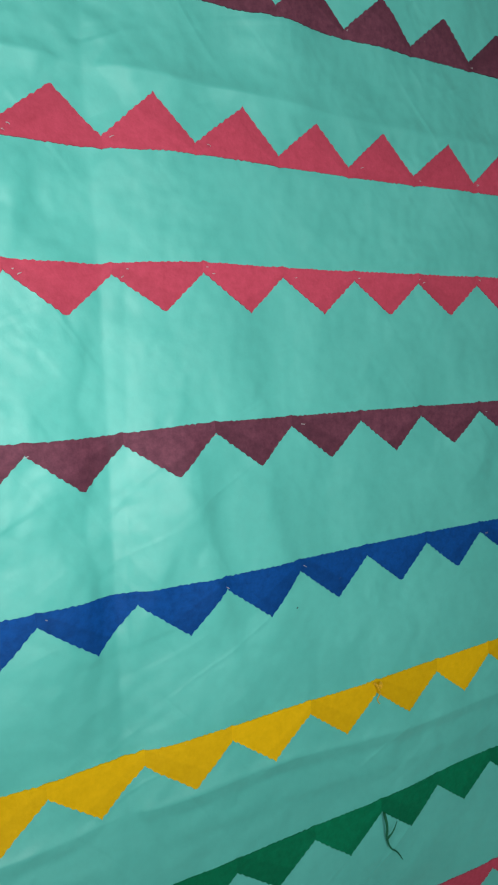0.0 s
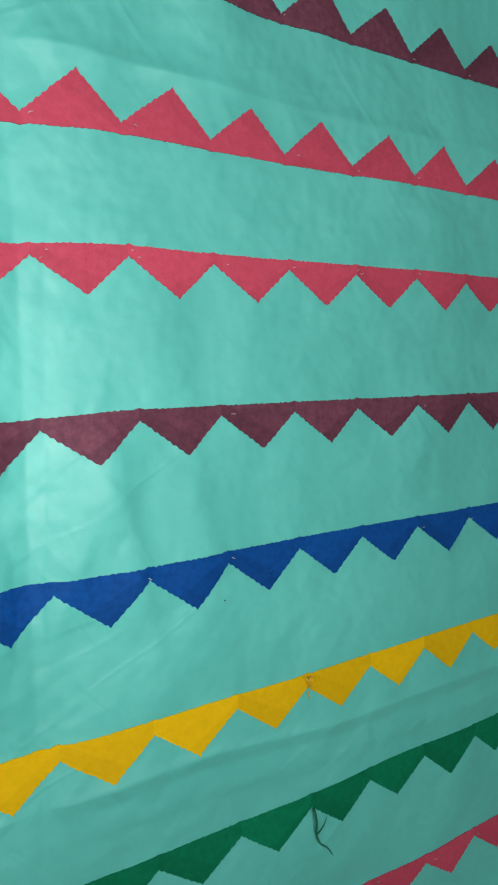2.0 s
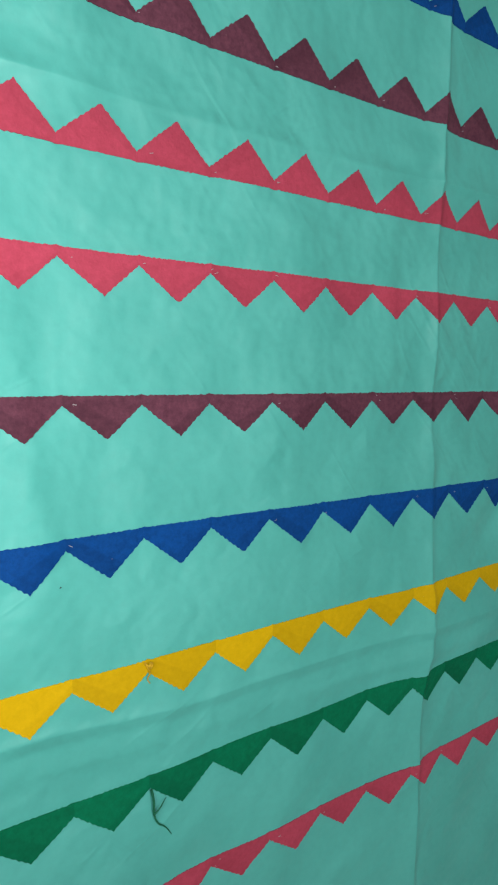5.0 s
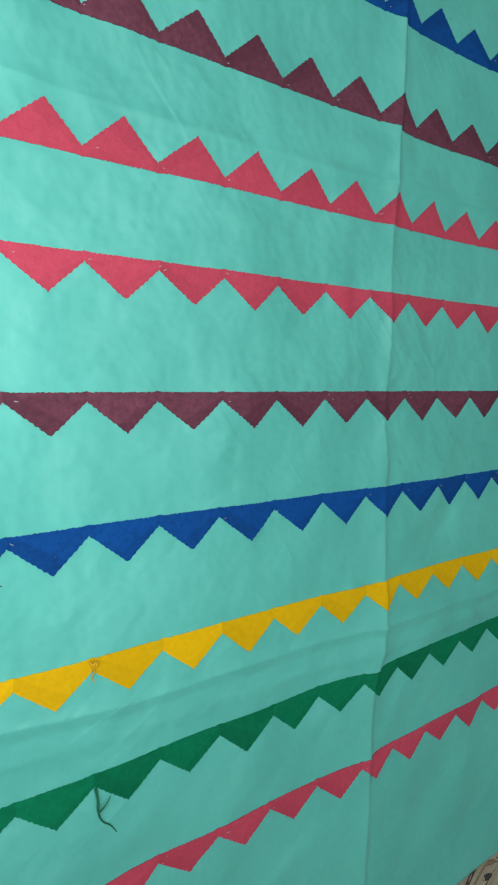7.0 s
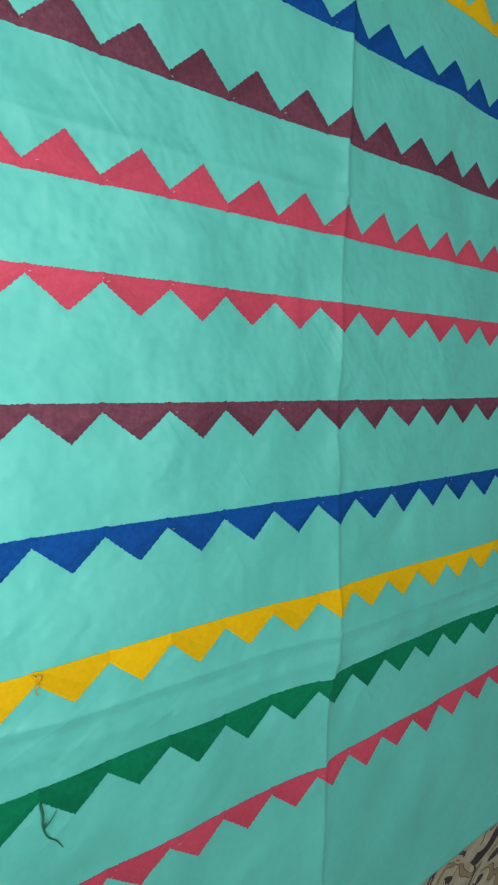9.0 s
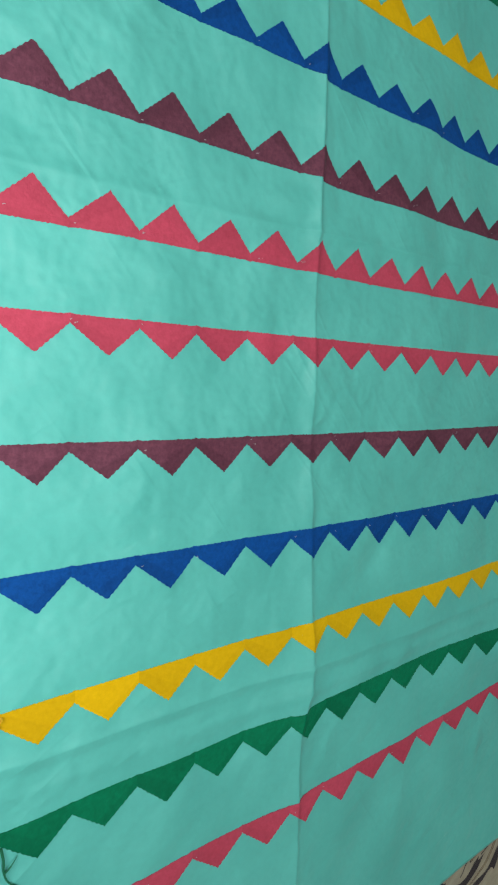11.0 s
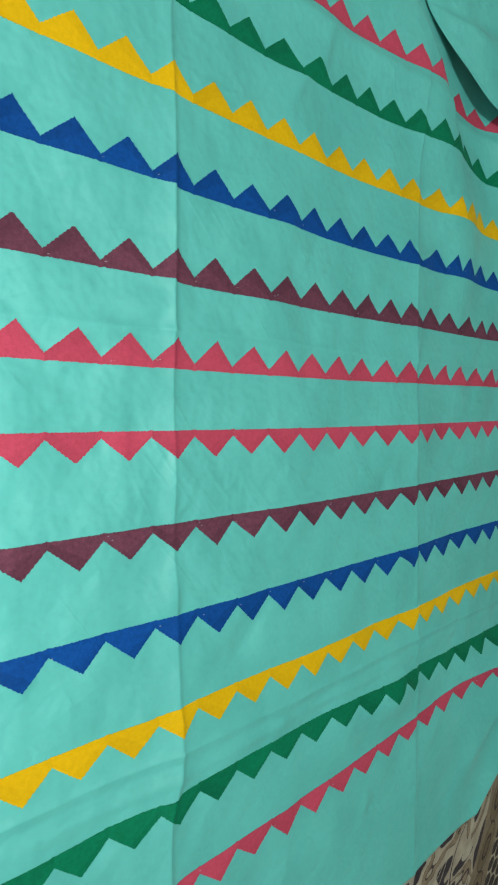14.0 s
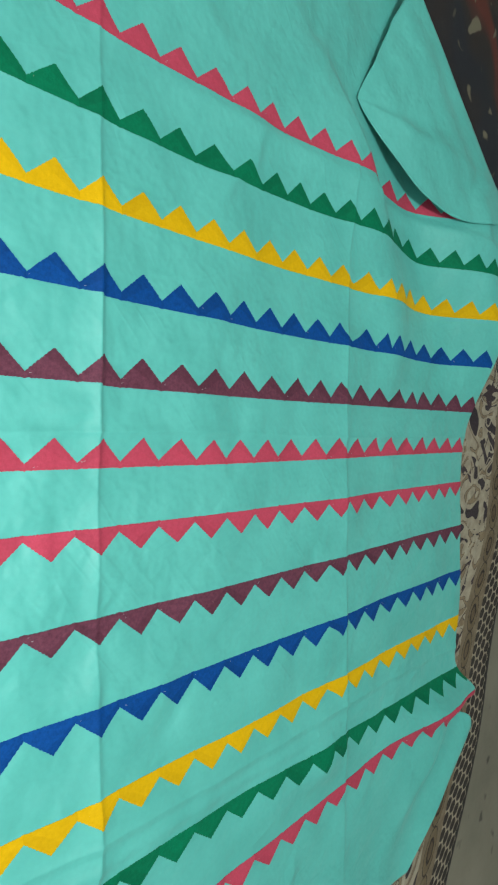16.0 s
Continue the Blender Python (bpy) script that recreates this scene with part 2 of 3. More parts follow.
def lie(x, y):
    """Height of the sheet over its support."""
    x, y = np.asarray(x, float), np.asarray(y, float)
    z = np.zeros(np.broadcast(x, y).shape)
    # fine slack all over
    for a, k, p, w in WRINKLES:
        s = x * math.cos(a) + y * math.sin(a)
        c = -x * math.sin(a) + y * math.cos(a)
        z = z + 0.042 / k * np.sin(k * s + p + 0.9 * np.sin(5 * c + w)) * (0.55 + 0.45 * np.sin(3.1 * c + w)) * 0.5
    for cx, cy, way, reach, high, wide in CREASES:
        s = (x - cx) * math.cos(way) + (y - cy) * math.sin(way)
        c = -(x - cx) * math.sin(way) + (y - cy) * math.cos(way) + 0.3 * s * s
        z = z + high * np.clip(1 - (s / reach) ** 2, 0, 1) ** 2 * hump(c, wide, 1.8 * wide)
    # pressed folds from the packet, across the rows
    wob = 0.004 * np.sin(7 * y + 1)
    z = z + 0.0015 * hump(x + 0.488, 0.016, 0.040)
    z = z - 0.0125 * crease(x + 0.513 + wob + 0.012 * smooth(-y, 0.0, 0.35), 0.014, 0.55, 0.005, 0.040)
    z = z + 0.0016 * np.sin(62 * y + 9 * np.sin(7 * y)) * hump(x + 0.528 + 0.012 * smooth(-y, 0.0, 0.35), 0.022, 0.010)
    z = z + 0.0105 * crease(x + 0.003 + 0.3 * wob + 0.016 * smooth(-y, 0.40, 0.46), 0.030, 0.34, 0.004, 0.055) * (0.85 + 0.25 * np.sin(9 * y))
    z = z + 0.0055 * crease(x - 0.492 + wob, 0.040, 0.5, 0.004, 0.045) * (1 - 0.7 * smooth(y, 0.42, 0.56))
    # and along the rows
    z = z + 0.0045 * crease(0.0735 + 0.002 * np.sin(9 * x) - y, 0.012, 0.7, 0.005, 0.016) * (0.75 + 0.3 * np.sin(11 * x + 0.7))
    # a small pucker where the two folds cross
    z = z + 0.0026 * hump(x + 0.035, 0.05, 0.028) * np.sin(115 * (y - 0.082) + 8 * x) * hump(y - 0.095, 0.03, 0.03)
    bend = 0.016 * smooth(-x, 0.25, 0.45)
    z = z + 0.0028 * crease(y + 0.384 - bend + 0.004 * np.sin(8 * x), 0.009, 0.75, 0.005, 0.014)
    z = z - 0.0006 * hump(y + 0.394 - bend + 0.004 * np.sin(8 * x), 0.005, 0.004)
    z = z + 0.0022 * hump(y + 0.408 - 0.4 * bend + 0.005 * np.sin(5 * x + 1), 0.005, 0.007) * (0.6 + 0.4 * np.sin(4 * x + 1))
    z = z + 0.006 * hump(y - 0.512 + 0.10 * (x - 0.3) ** 2, 0.018, 0.012) * smooth(x, 0.05, 0.25)
    # slack ridge that climbs towards the turned-back corner
    up = smooth(y, 0.09, 0.36) * (1 - 0.75 * smooth(y, 0.58, 0.72))
    z = z + 0.027 * up * hump(x - (0.655 - 0.25 * (y - 0.165) - 1.1 * np.clip(y - 0.45, 0, 1) ** 1.5),
                              0.062 + 0.06 * smooth(y, 0.36, 0.5), 0.088 - 0.045 * smooth(y, 0.38, 0.52))
    # the corner lies on the dark blanket
    x0 = 0.80 - 0.10 * smooth(y, 0.25, 0.5)
    z = z + 0.086 * smooth(x, x0, x0 + 0.21) * smooth(y, 0.03, 0.30) * (1 - 0.4 * smooth(y, 0.5, 0.75))
    z = z + 0.014 * smooth(x + y, 1.35, 1.55) * smooth(y, 0.6, 0.8)
    # lower corner: a slack roll under the green row, a pinch beside it
    z = z + 0.031 * hump(y + 0.490, 0.020, 0.036) * smooth(x, 0.60, 0.84)
    z = z + 0.015 * hump(y + 0.455, 0.03, 0.03) * hump(x - 0.43, 0.07, 0.05)
    far = (x - 0.965) * 0.62 + (y + 0.565) * -0.785
    low = smooth(-y, 0.46, 0.54)
    z = z + 0.022 * hump(far - 0.004, 0.036, 0.05) * smooth(x, 0.62, 0.84) * low
    z = z + 0.032 * hump(far + 0.120, 0.10, 0.034) * smooth(x, 0.58, 0.80) * low
    # never under the support
    return -0.0008 + np.where(z > -0.002, z, -0.002 - 0.003 * np.tanh(-0.3 * (z + 0.002) / 0.003))


def right_edge(y):
    y = np.asarray(y, float)
    e = RIGHT + 0.008 * np.sin(5 * y + 0.6) - 0.036 * hump(y + 0.522, 0.011, 0.018) - 0.010 * hump(y + 0.455, 0.04, 0.04) + 0.016 * smooth(-y, 0.525, 0.55) + 0.014 * hump(y - 0.27, 0.10, 0.12) - 0.020 * hump(y + 0.405, 0.04, 0.06) + 0.026 * hump(y + 0.480, 0.020, 0.035)
    lower = 0.990 - (-0.558 - y) * 1.33
    upper = 1.565 - y
    e = np.where(y < -0.54, np.minimum(e, lower), e)
    return np.where(y > 0.62, np.minimum(e, upper), e)


# ---- the large structure ----
ROOM = (-2.4, 2.4, -2.1, 2.3)
FLOOR_Z, HIGH = -0.0165, 2.6


def slab(name, x0, x1, y0, y1, z0, z1, mat):
    bm = bmesh.new()
    bmesh.ops.create_cube(bm, size=1, matrix=Matrix.Translation(((x0 + x1) / 2, (y0 + y1) / 2, (z0 + z1) / 2)) @ Matrix.Diagonal((x1 - x0, y1 - y0, z1 - z0, 1)))
    me = bpy.data.meshes.new(name)
    bm.to_mesh(me)
    bm.free()
    me.materials.append(mat)
    return new(name, me)


rx0, rx1, ry0, ry1 = ROOM
tagged(slab("floor", rx0, rx1, ry0, ry1, FLOOR_Z - 0.1, FLOOR_Z, CEMENT), "grey cement floor with dark stains and specks", "floor", kind="structure")
tagged(slab("ceiling", rx0, rx1, ry0, ry1, HIGH, HIGH + 0.12, PLASTER), "plain pale plaster ceiling of the room", "ceiling", kind="structure")
for side, box in (("wall_west", (rx0 - 0.12, rx0, ry0 - 0.12, ry1 + 0.12)), ("wall_east", (rx1, rx1 + 0.12, ry0 - 0.12, ry1 + 0.12)),
                  ("wall_south", (rx0, rx1, ry0 - 0.12, ry0)), ("wall_north", (rx0, rx1, ry1, ry1 + 0.12))):
    tagged(slab(side, *box, FLOOR_Z - 0.1, HIGH + 0.12, PLASTER), "plain pale plaster wall of the room", "wall", kind="structure")

# ---- printed mat under the sheet ----


def mat_edge(y):
    """Where the mat ends, at right; it leans and waves a little."""
    return 1.384 + 0.405 * y + 0.020 * np.sin(9.0 * y + 2.6) - 0.10 * smooth(-y, 0.55, 0.95)


def build_mat():
    ys = np.linspace(-1.35, 1.45, 281)
    us = np.concatenate([np.linspace(0, 0.16, 17), np.linspace(0.17, 2.3, 70)])
    verts, uvs = [], []
    lean = 1 / math.sqrt(1 + 0.405 ** 2)
    for y in ys:
        e = float(mat_edge(y))
        for u in us:
            x = e - u / lean
            lift = 0.0018 * math.sin(13 * y + 9 * x) + 0.0012 * math.sin(31 * y - 5 * x)
            z = -0.0105 + lift * min(1, u / 0.05) - 0.004 * math.exp(-(u / 0.012) ** 2)
            z = min(z, -0.0062)
            verts.append((x, float(y), z))
            uvs.append((u, y / lean))
    faces = grid_faces(len(ys), len(us))
    ob = mesh_object("mat", verts, faces, MAT, uvs=uvs)
    sol = ob.modifiers.new("thickness", "SOLIDIFY")
    sol.thickness, sol.offset = 0.004, -1
    return tagged(ob, "cream and plum printed floor mat with dotted border", "mat")


build_mat()

# ---- dark floral blanket beyond the turned-back corner ----


def build_blanket():
    nx, ny = 90, 90
    verts = []
    for i in range(nx):
        for j in range(ny):
            a, b = i / (nx - 1), j / (ny - 1)
            y = 0.42 + 1.3 * b
            west = 0.86 - 0.15 * float(smooth(y, 0.72, 0.95))
            x = west + (1.96 - west) * a
            rim = min(1, min(a, 1 - a, b, 1 - b) / 0.07)
            top = 0.052 * math.sqrt(1 - (1 - rim) ** 2)
            top += rim * (0.006 * math.sin(11 * x + 4 * y) + 0.004 * math.sin(23 * y - 9 * x))
            verts.append((x + 0.02 * math.sin(6 * y), y + 0.02 * math.sin(5 * x), -0.0070 + max(0, top)))
    ob = mesh_object("blanket", verts, grid_faces(nx, ny), DARK)
    sol = ob.modifiers.new("thickness", "SOLIDIFY")
    sol.thickness, sol.offset = 0.003, -1
    return tagged(ob, "dark floral blanket bunched under the sheet's corner", "blanket")


build_blanket()

# ---- the bed sheet ----


def build_sheet():
    extra = [c + d for c in (-0.513, 0.0, 0.492) for d in np.arange(-0.03, 0.031, 0.0015)]
    xs = np.unique(np.round(np.concatenate([np.arange(LEFT, 0.6, 0.0045), np.array(extra)]), 4))
    xs = np.concatenate([xs, np.linspace(0.603, RIGHT, 110)])
    ys = np.unique(np.round(np.concatenate([np.arange(BOTTOM, TOP, 0.0045), [c + d for c in (0.0735, -0.384) for d in np.arange(-0.02, 0.021, 0.0015)], [TOP]]), 4))
    X, Y = np.meshgrid(xs, ys, indexing="ij")
    stretch = (right_edge(Y) - 0.30) / (RIGHT - 0.30)
    X = np.where(X > 0.30, 0.30 + (X - 0.30) * stretch, X)
    Yb = Y - 0.006 * np.sin(5 * X + 0.5) * smooth(-Y, 0.6, 0.77)
    Z = lie(X, Yb)
    verts = np.stack([X, Yb, Z], -1).reshape(-1, 3)
    ob = mesh_object("bed_sheet", verts.tolist(), grid_faces(len(xs), len(ys)), TURQUOISE)
    sol = ob.modifiers.new("thickness", "SOLIDIFY")
    sol.thickness, sol.offset = 0.0011, -1
    return tagged(ob, "turquoise cotton bed sheet with rows of sewn triangles, creased", "bed sheet")


SHEET = build_sheet()


def build_flap():
    """The upper corner, turned back over the sheet: a triangle from the fold to the corner's tip."""
    A, B, T = Vector((0.656, 0.921, 0.045)), Vector((1.025, 0.558, 0.086)), Vector((0.523, 0.657, 0.0))
    n = 64
    S, Q = np.meshgrid(np.linspace(0, 1, n + 1), np.linspace(0, 1, n + 1), indexing="ij")   # fold to tip, along the fold
    P = [(A[i] + (B[i] - A[i]) * Q) * (1 - S) + T[i] * S for i in range(3)]
    # the long free edge sags away from the fold between its ends
    sag = 4 * S * (1 - S) * Q ** 2
    X, Y = P[0] - 0.016 * sag, P[1] - 0.094 * sag
    under = lie(np.minimum(X, 0.96), Y)
    bow = 0.010 * np.sin(math.pi * Q) * np.sin(math.pi * S)
    lift = 0.010 * 4 * S * (1 - S) * Q
    soft = 0.0022 * np.sin(34 * X + 20 * Y) + 0.0018 * np.sin(15 * X - 44 * Y + 1.2 * np.sin(9 * Y)) + 0.0014 * np.sin(70 * X + 61 * Y)
    # two soft folds that fan out from the lower end of the fold
    soft = soft + 0.006 * hump(Q - 0.80 + 0.25 * S, 0.05, 0.09) * np.sin(math.pi * S) - 0.005 * hump(Q - 0.60 + 0.10 * S, 0.06, 0.06) * np.sin(math.pi * S)
    Z = P[2] + bow + lift + soft * np.minimum(1, S * 6) * (1 - S ** 4) - 0.012 * np.exp(-(S / 0.02) ** 2)
    Z = np.maximum(Z, under + 0.0035 + 0.004 * (1 - S) * np.minimum(1, S * 20))
    verts = np.stack([X, Y, Z], -1).reshape(-1, 3).tolist()
    ob = mesh_object("folded_corner", verts, grid_faces(n + 1, n + 1), TURQUOISE, SHEET)
    sol = ob.modifiers.new("thickness", "SOLIDIFY")
    sol.thickness, sol.offset = 0.0011, 0
    ob["label"] = "plain turned-back corner of the sheet"
    return ob


build_flap()

# ---- sewn triangles ----
ROWS = (  # colour, distance of the notch line from the middle, side, width of the joined base
    ("red", 0.5303, 1, 0.006), ("green", 0.4303, 1, 0.0072), ("yellow", 0.3312, 1, 0.0085), ("blue", 0.2324, 1, 0.0058), ("maroon", 0.1330, 1, 0.0056), ("red", 0.0390, 1, 0.0058),
    ("red", -0.0390, -1, 0.0058), ("maroon", -0.1399, -1, 0.0062), ("blue", -0.2402, -1, 0.0070), ("yellow", -0.3430, -1, 0.0088), ("green", -0.4373, -1, 0.0092), ("red", -0.5334, -1, 0.0066))
DEEP = 0.0255     # reach of the points
# how tall the points of each row are cut, and how far they lean along it
CUT = ((1.08, 0.08), (1.08, 0.08), (1.06, 0.08), (1.07, 0.08), (1.06, 0.08), (1.08, 0.12),
       (0.97, 0.09), (1.0, 0.11), (1.02, 0.09), (0.96, 0.02), (0.96, -0.04), (0.97, 0.04))
COLUMNS, STEPS = 30, 4


# by row, in millimetres of cloth: drawn along from the middle on, gathered before the far pressed fold,
# spread between that fold and the ridge (whose place follows), gathered at the end
DRAWN = ((-9, 0, 0, 0.65, 0), (-20, 0, 0, 0.62, 8), (-4, 0, 15, 0.63, -8), (-2, 6, 20, 0.63, -12), (-6, 6, 16, 0.76, 4), (8, 0, 0, 0.65, 3),
         (2, 0, -5, 0.65, 10), (0, -7, -3, 0.62, 10), (4, -13, -4, 0.64, 16), (4, -10, -4, 0.64, 12), (-8, 0, 0, 0.65, 0), (0, 0, 0, 0.65, 0))


def drawn_along(xs, y0):
    row = min(range(len(ROWS)), key=lambda r: abs(ROWS[r][1] - y0))
    start, fold, spread, ridge, end = DRAWN[row]
    mm = start * smooth(xs, 0.12, 0.32) + fold * hump(xs - 0.478, 0.030, 0.014) + end * smooth(xs, 0.66, 0.90)
    return 0.001 * (mm - spread * smooth(xs, *((0.488, 0.545) if ridge < 0.7 else (0.60, 0.68))) * (1 - smooth(xs, ridge - 0.030, ridge + 0.012)))


def row_line(y0):
    """Place along the row by the length of cloth, so that slack swallows pattern."""
    xs = np.arange(-1.10, 1.10, 0.002)
    zs = lie(xs, np.full(xs.shape, y0))
    s = np.concatenate([[0], np.cumsum(np.hypot(np.diff(xs), np.diff(zs)))])
    s = s - np.interp(-0.22, xs, s) - 0.22
    return s + 0.0015 * smooth(xs, -0.01, 0.01) + (0.012 if y0 > 0.4 else 0.006 if y0 > 0.2 else 0.002) * smooth(xs, 0.15, 0.45) + drawn_along(xs, y0), xs


def row_shift(x, y0):
    """How far a row is drawn sideways by the slack beside it."""
    grow = smooth(x, 0.15, 1.0)
    reach = ((-0.55, 0.043), (-0.50, 0.040), (-0.45, -0.004), (-0.42, -0.002), (-0.36, 0.014), (-0.13, 0.0125), (-0.05, 0.0085), (0.05, 0.0085), (0.14, 0.005), (0.24, 0.002), (0.6, 0.0))
    d = grow * float(np.interp(y0, [r[0] for r in reach], [r[1] for r in reach]))
    if -0.5 < y0 < -0.4:
        d = d - 0.003 * hump(x + 0.014, 0.022, 0.010)
    if abs(y0) < 0.2:
        d = d - 0.004 * smooth(-x, 0.45, 0.54)
    if 0.40 < y0 < 0.5:
        d = d + 0.007 * smooth(x, 0.15, 0.45) - 0.014 * smooth(x, 0.65, 0.78)
    if y0 > 0.5:
        d = d + 0.002 * smooth(x, 0.1, 0.4) - 0.014 * smooth(x, 0.58, 0.70)
    return d


def triangle(cut, y0, side, strip, k, line, rnd, ends):
    """One piece between the notches k - 1/2 and k + 1/2, as lists of points, faces and UVs."""
    tall = DEEP * cut[0] * rnd.uniform(0.96, 1.04)
    tip = rnd.uniform(-0.04, 0.04) + cut[1] * (1.0 if k < 3 else 0.4)
    verts, uvs = [], []
    us = np.linspace(-1, 1, COLUMNS + 1)
    us[np.argmin(np.abs(us - tip))] = tip
    for i, u in enumerate(us):
        s = ends[0] + (ends[1] - ends[0]) * (u + 1) / 2
        v = (u - tip) / (1 - tip) if u > tip else (u - tip) / (1 + tip)
        reach = strip + tall * (1 - abs(v)) ** 0.97
        ragged = 0.00042 * (1 if i % 2 else -1) + rnd.uniform(-0.0003, 0.0003)
        b0 = -strip + 0.0002 * (1 if i % 2 else -1) + rnd.uniform(-0.0003, 0.0003)
        if 0.1 < y0 < 0.3 and s > 0:
            b0 -= 0.0026
        if abs(u) > 0.93:
            b0 -= 0.0007
        b1 = reach - strip + ragged
        for j in range(STEPS + 1):
            f = j / STEPS
            verts.append((s, y0 + side * (b0 + (b1 - b0) * f)))
            uvs.append((u, f * (b1 - b0) / (strip + DEEP)))
    P = np.array(verts)
    x = np.interp(P[:, 0], line[0], line[1])
    y = P[:, 1] + row_shift(x, y0)
    keep = x.min() < float(right_edge(y0)) - 0.004
    x = np.minimum(x, right_edge(y) - 0.001)
    z = lie(x, y)
    top = np.stack([x, y, z + 0.0007 + 0.0002 * (k % 2)], 1)
    nv = STEPS + 1
    ring = [i * nv for i in range(COLUMNS + 1)] + [COLUMNS * nv + j for j in range(1, nv)] \
        + [i * nv + nv - 1 for i in range(COLUMNS - 1, -1, -1)] + [j for j in range(nv - 2, 0, -1)]
    low = np.concatenate([top[ring], top[ring] - np.array([0, 0, 0.0010])])
    faces = grid_faces(COLUMNS + 1, nv)
    base = len(top)
    m = len(ring)
    faces += [(base + a, base + m + a, base + m + (a + 1) % m, base + (a + 1) % m) for a in range(m)]
    if side < 0:
        faces = [tuple(reversed(f)) for f in faces]
    allv = np.concatenate([top, low])
    return allv.tolist(), faces, uvs + [uvs[a] for a in ring] * 2, keep


SHADE = {"red": "crimson", "maroon": "dark maroon", "blue": "royal blue", "yellow": "golden yellow", "green": "bottle green"}


def build_band(colour, y0, side, strip):
    """The joined base of a row, sewn flat along the sheet; its triangles hang from it."""
    xs = np.arange(LEFT + 0.03, min(float(right_edge(y0)) - 0.03, 0.86 if y0 > 0.5 else 2.0), 0.004)
    X, F = np.meshgrid(xs, (0.12, 0.5, 0.9), indexing="ij")
    Y = y0 + row_shift(X, y0) + side * strip * (F - 1)
    verts = np.stack([X, Y, lie(X, Y) + 0.0005], -1).reshape(-1, 3).tolist()
    faces = grid_faces(len(xs), 3)
    if side < 0:
        faces = [tuple(reversed(f)) for f in faces]
    ob = mesh_object(colour + "_band", verts, faces, DYE[colour], SHEET, [(0.0, 0.1)] * len(verts))
    ob["label"] = SHADE[colour] + " cotton band cut into triangles"
    return ob


def build_rows():
    rest = {}
    for r, (colour, y0, side, strip) in enumerate(ROWS):
        rnd = random.Random(100 + r)
        line = row_line(y0 + side * 0.012)
        notches = {k: (k + 0.5) * PITCH + rnd.uniform(-0.0011, 0.0011) for k in range(-18, 18)}
        near = -4 if r < 3 else -11
        band = build_band(colour, y0, side, strip)
        for k in range(-16, 17):
            verts, faces, uvs, keep = triangle(CUT[r], y0, side, strip, k, line, rnd, (notches[k - 1] - 0.0005, notches[k] + 0.0005))
            if not keep or (r == 0 and k > 14):
                continue
            if k >= near:
                mesh_object(colour + "_triangle", verts, faces, DYE[colour], band, uvs)
            else:
                store = rest.setdefault(colour, ([], [], []))
                shift = len(store[0])
                store[0].extend(verts)
                store[1].extend(tuple(v + shift for v in f) for f in faces)
                store[2].extend(uvs)
    for colour, (verts, faces, uvs) in rest.items():
        ob = mesh_object("far_" + colour + "_triangles", verts, faces, DYE[colour], SHEET, uvs)
        ob["kind"] = "stuff"


build_rows()

# ---- loose threads ----


def thread(name, points, radius, mat, parent):
    cu = bpy.data.curves.new(name, "CURVE")
    cu.dimensions, cu.bevel_depth, cu.bevel_resolution, cu.resolution_u = "3D", radius, 2, 8
    sp = cu.splines.new("BEZIER")
    sp.bezier_points.add(len(points) - 1)
    for i, (bp, p) in enumerate(zip(sp.bezier_points, points)):
        bp.co = p
        bp.radius = 1.25 - 0.85 * i / (len(points) - 1)
        bp.handle_left_type = bp.handle_right_type = "AUTO"
    cu.materials.append(mat)
    ob = new(name, cu)
    ob.parent = parent
    return ob


def on_sheet(x, y, up):
    return (x, y, float(lie(x, y)) + up)


GREEN_THREAD = thread_stuff("green_thread", (0.002, 0.16, 0.075))
YELLOW_THREAD = thread_stuff("yellow_thread", (0.82, 0.46, 0.01))
thread("loose_green_thread", [on_sheet(-0.329, -0.438, 0.003), on_sheet(-0.3275, -0.448, 0.004), on_sheet(-0.3265, -0.460, 0.0025),
                              on_sheet(-0.3235, -0.468, 0.003), on_sheet(-0.316, -0.4755, 0.002), on_sheet(-0.3105, -0.484, 0.0015)], 0.0009, GREEN_THREAD, SHEET)
thread("loose_green_thread", [on_sheet(-0.3265, -0.460, 0.0025), on_sheet(-0.322, -0.455, 0.004), on_sheet(-0.316, -0.450, 0.002)], 0.0007, GREEN_THREAD, SHEET)
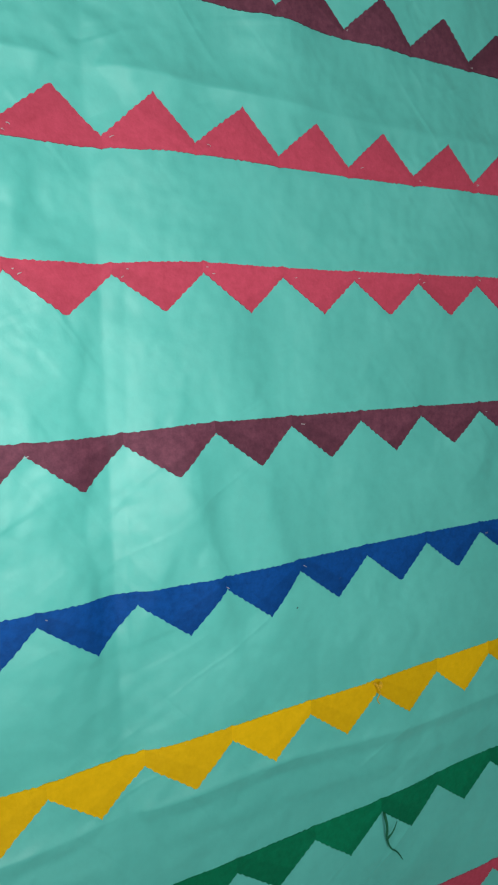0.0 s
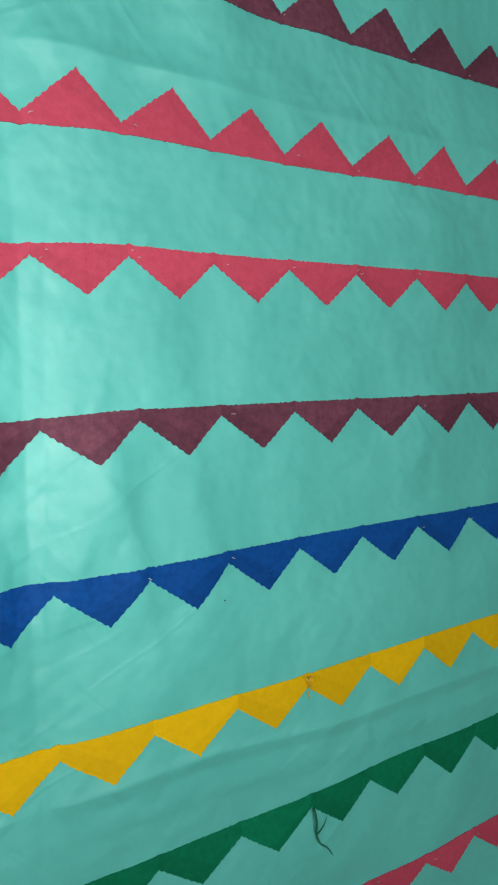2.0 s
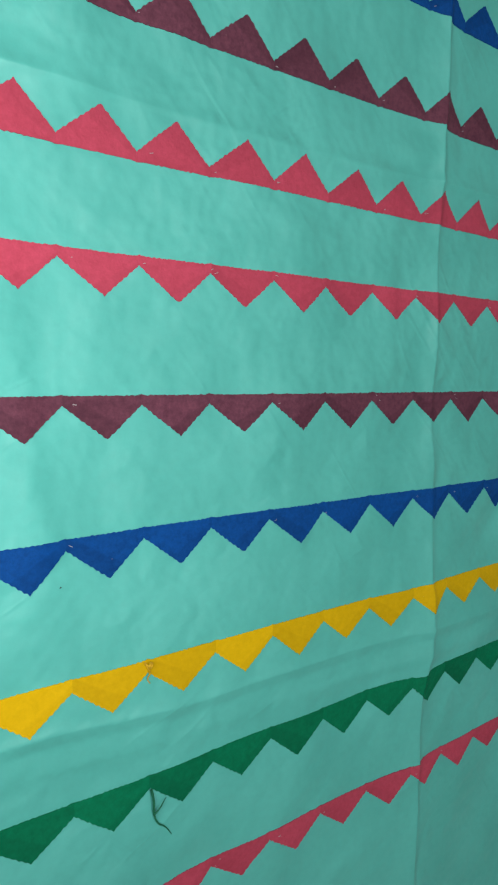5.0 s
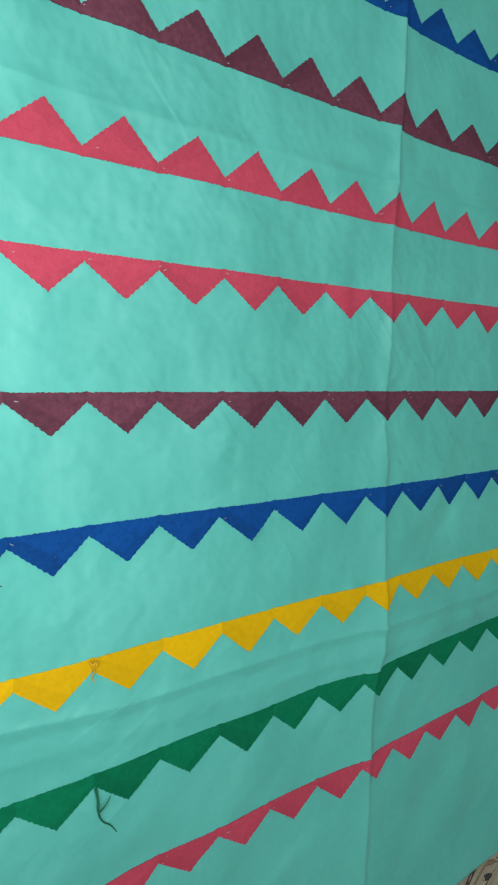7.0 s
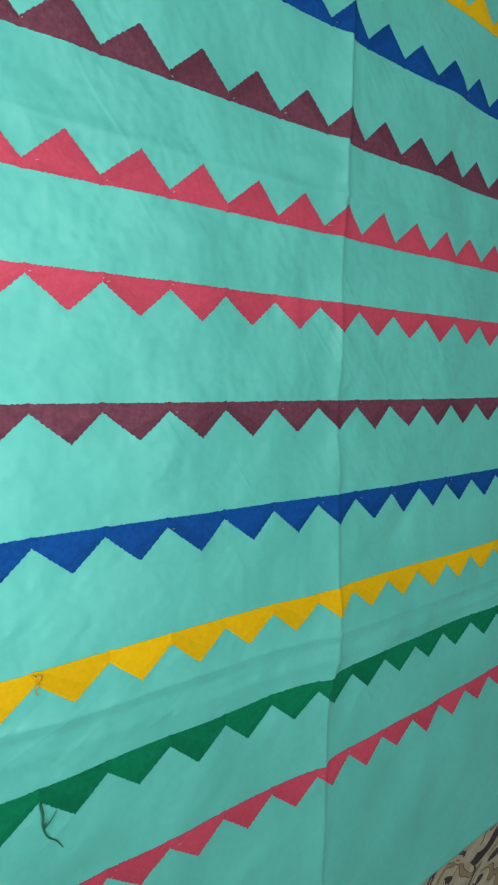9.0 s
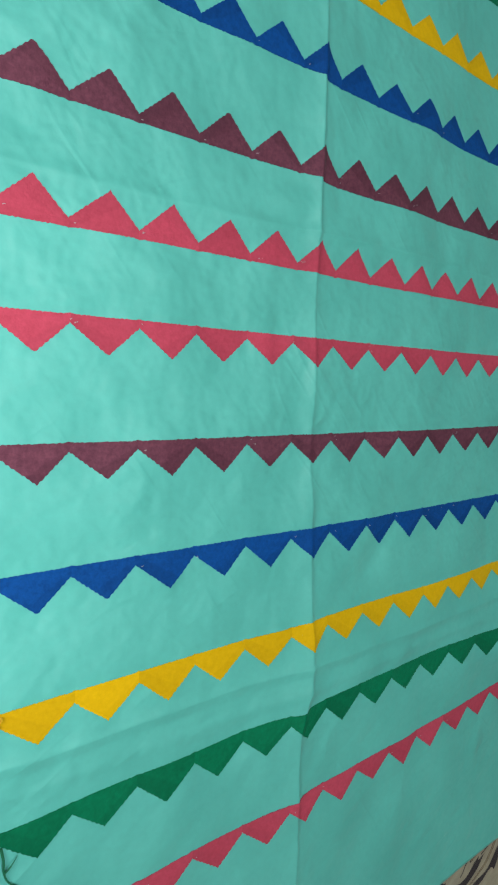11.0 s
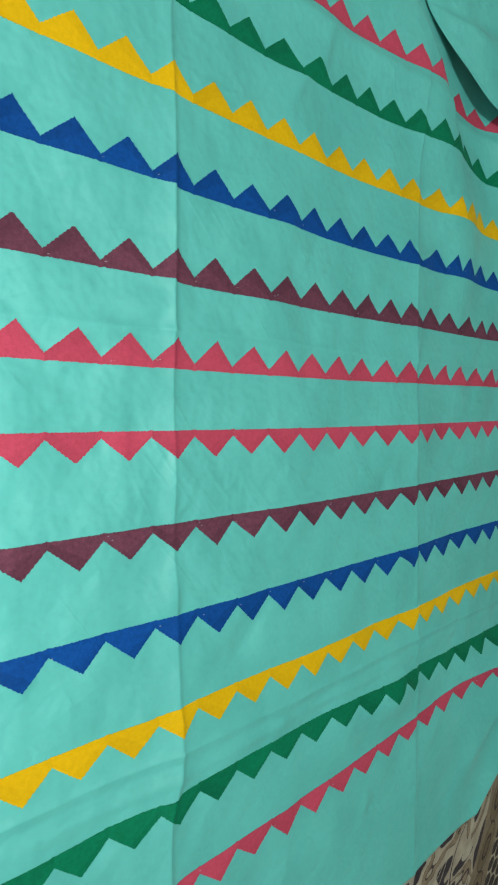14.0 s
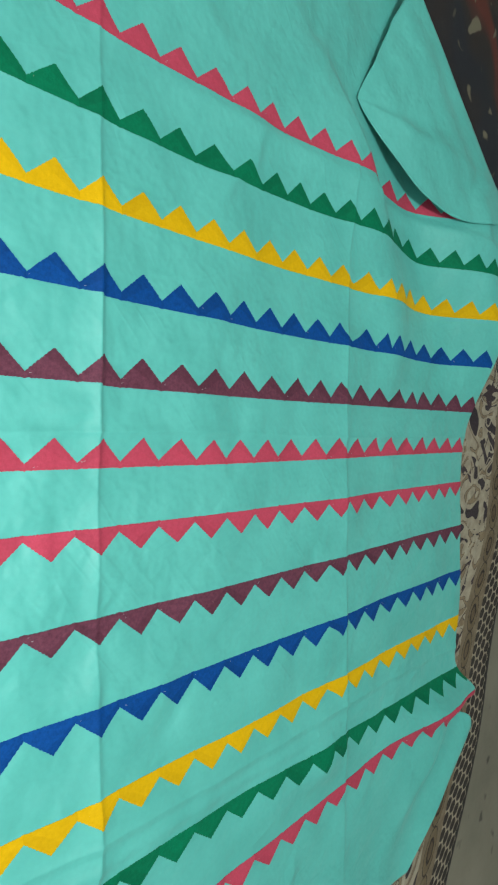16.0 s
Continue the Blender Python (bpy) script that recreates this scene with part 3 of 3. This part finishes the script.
thread("loose_yellow_thread", [on_sheet(-0.3335, -0.335, 0.002), on_sheet(-0.331, -0.3375, 0.004), on_sheet(-0.3285, -0.3355, 0.0035), on_sheet(-0.3295, -0.339, 0.004),
                               on_sheet(-0.3315, -0.3365, 0.0045), on_sheet(-0.330, -0.343, 0.0035), on_sheet(-0.3315, -0.348, 0.002), on_sheet(-0.329, -0.3525, 0.001)], 0.0008, YELLOW_THREAD, SHEET)


def build_stitch_ends():
    """Pale cut ends of the sewing thread where two triangles meet."""
    rnd = random.Random(31)
    verts, faces = [], []
    for colour, y0, side, strip in ROWS:
        if colour in ("yellow", "green"):
            continue
        line = row_line(y0 + side * 0.012)
        for k in range(-11, 15):
            for _ in range(rnd.choice((0, 0, 1, 1, 2))):
                s = (k + 0.5) * PITCH + rnd.uniform(-0.002, 0.010)
                x = float(np.interp(s, line[0], line[1]))
                y = y0 + side * rnd.uniform(-0.004, 0.003) + float(row_shift(x, y0))
                if x > float(right_edge(y)) - 0.02:
                    continue
                a, long = rnd.uniform(-0.6, 0.6), rnd.uniform(0.0012, 0.0032)
                dx, dy, w = long * math.cos(a), long * math.sin(a), 0.00026
                base = len(verts)
                for f, up in ((0, 0.0016), (0.5, 0.0024), (1, 0.0016)):
                    px, py = x + dx * f, y + dy * f
                    z = float(lie(px, py)) + up
                    verts.extend([(px, py - w, z), (px, py, z + w), (px, py + w, z)])
                for i in (0, 3):
                    faces.extend([(base + i, base + i + 3, base + i + 4, base + i + 1), (base + i + 1, base + i + 4, base + i + 5, base + i + 2)])
    ob = mesh_object("stitch_ends", verts, faces, thread_stuff("pale_sewing_thread", (0.50, 0.48, 0.50)), SHEET)
    ob["kind"] = "stuff"


build_stitch_ends()


def build_speck(x, y, size):
    bm = bmesh.new()
    bmesh.ops.create_icosphere(bm, subdivisions=1, radius=size)
    for v in bm.verts:
        v.co.z *= 0.4
        v.co += Vector((noise.noise(v.co * 900) * size * 0.4, 0, 0))
    me = bpy.data.meshes.new("lint_speck")
    bm.to_mesh(me)
    bm.free()
    me.materials.append(thread_stuff("dark_lint", (0.02, 0.03, 0.03)))
    ob = new("lint_speck", me)
    ob.location = on_sheet(x, y, 0.0004)
    return tagged(ob, "tiny dark speck of lint on turquoise sheet", "lint")


build_speck(-0.395, -0.266, 0.0006)
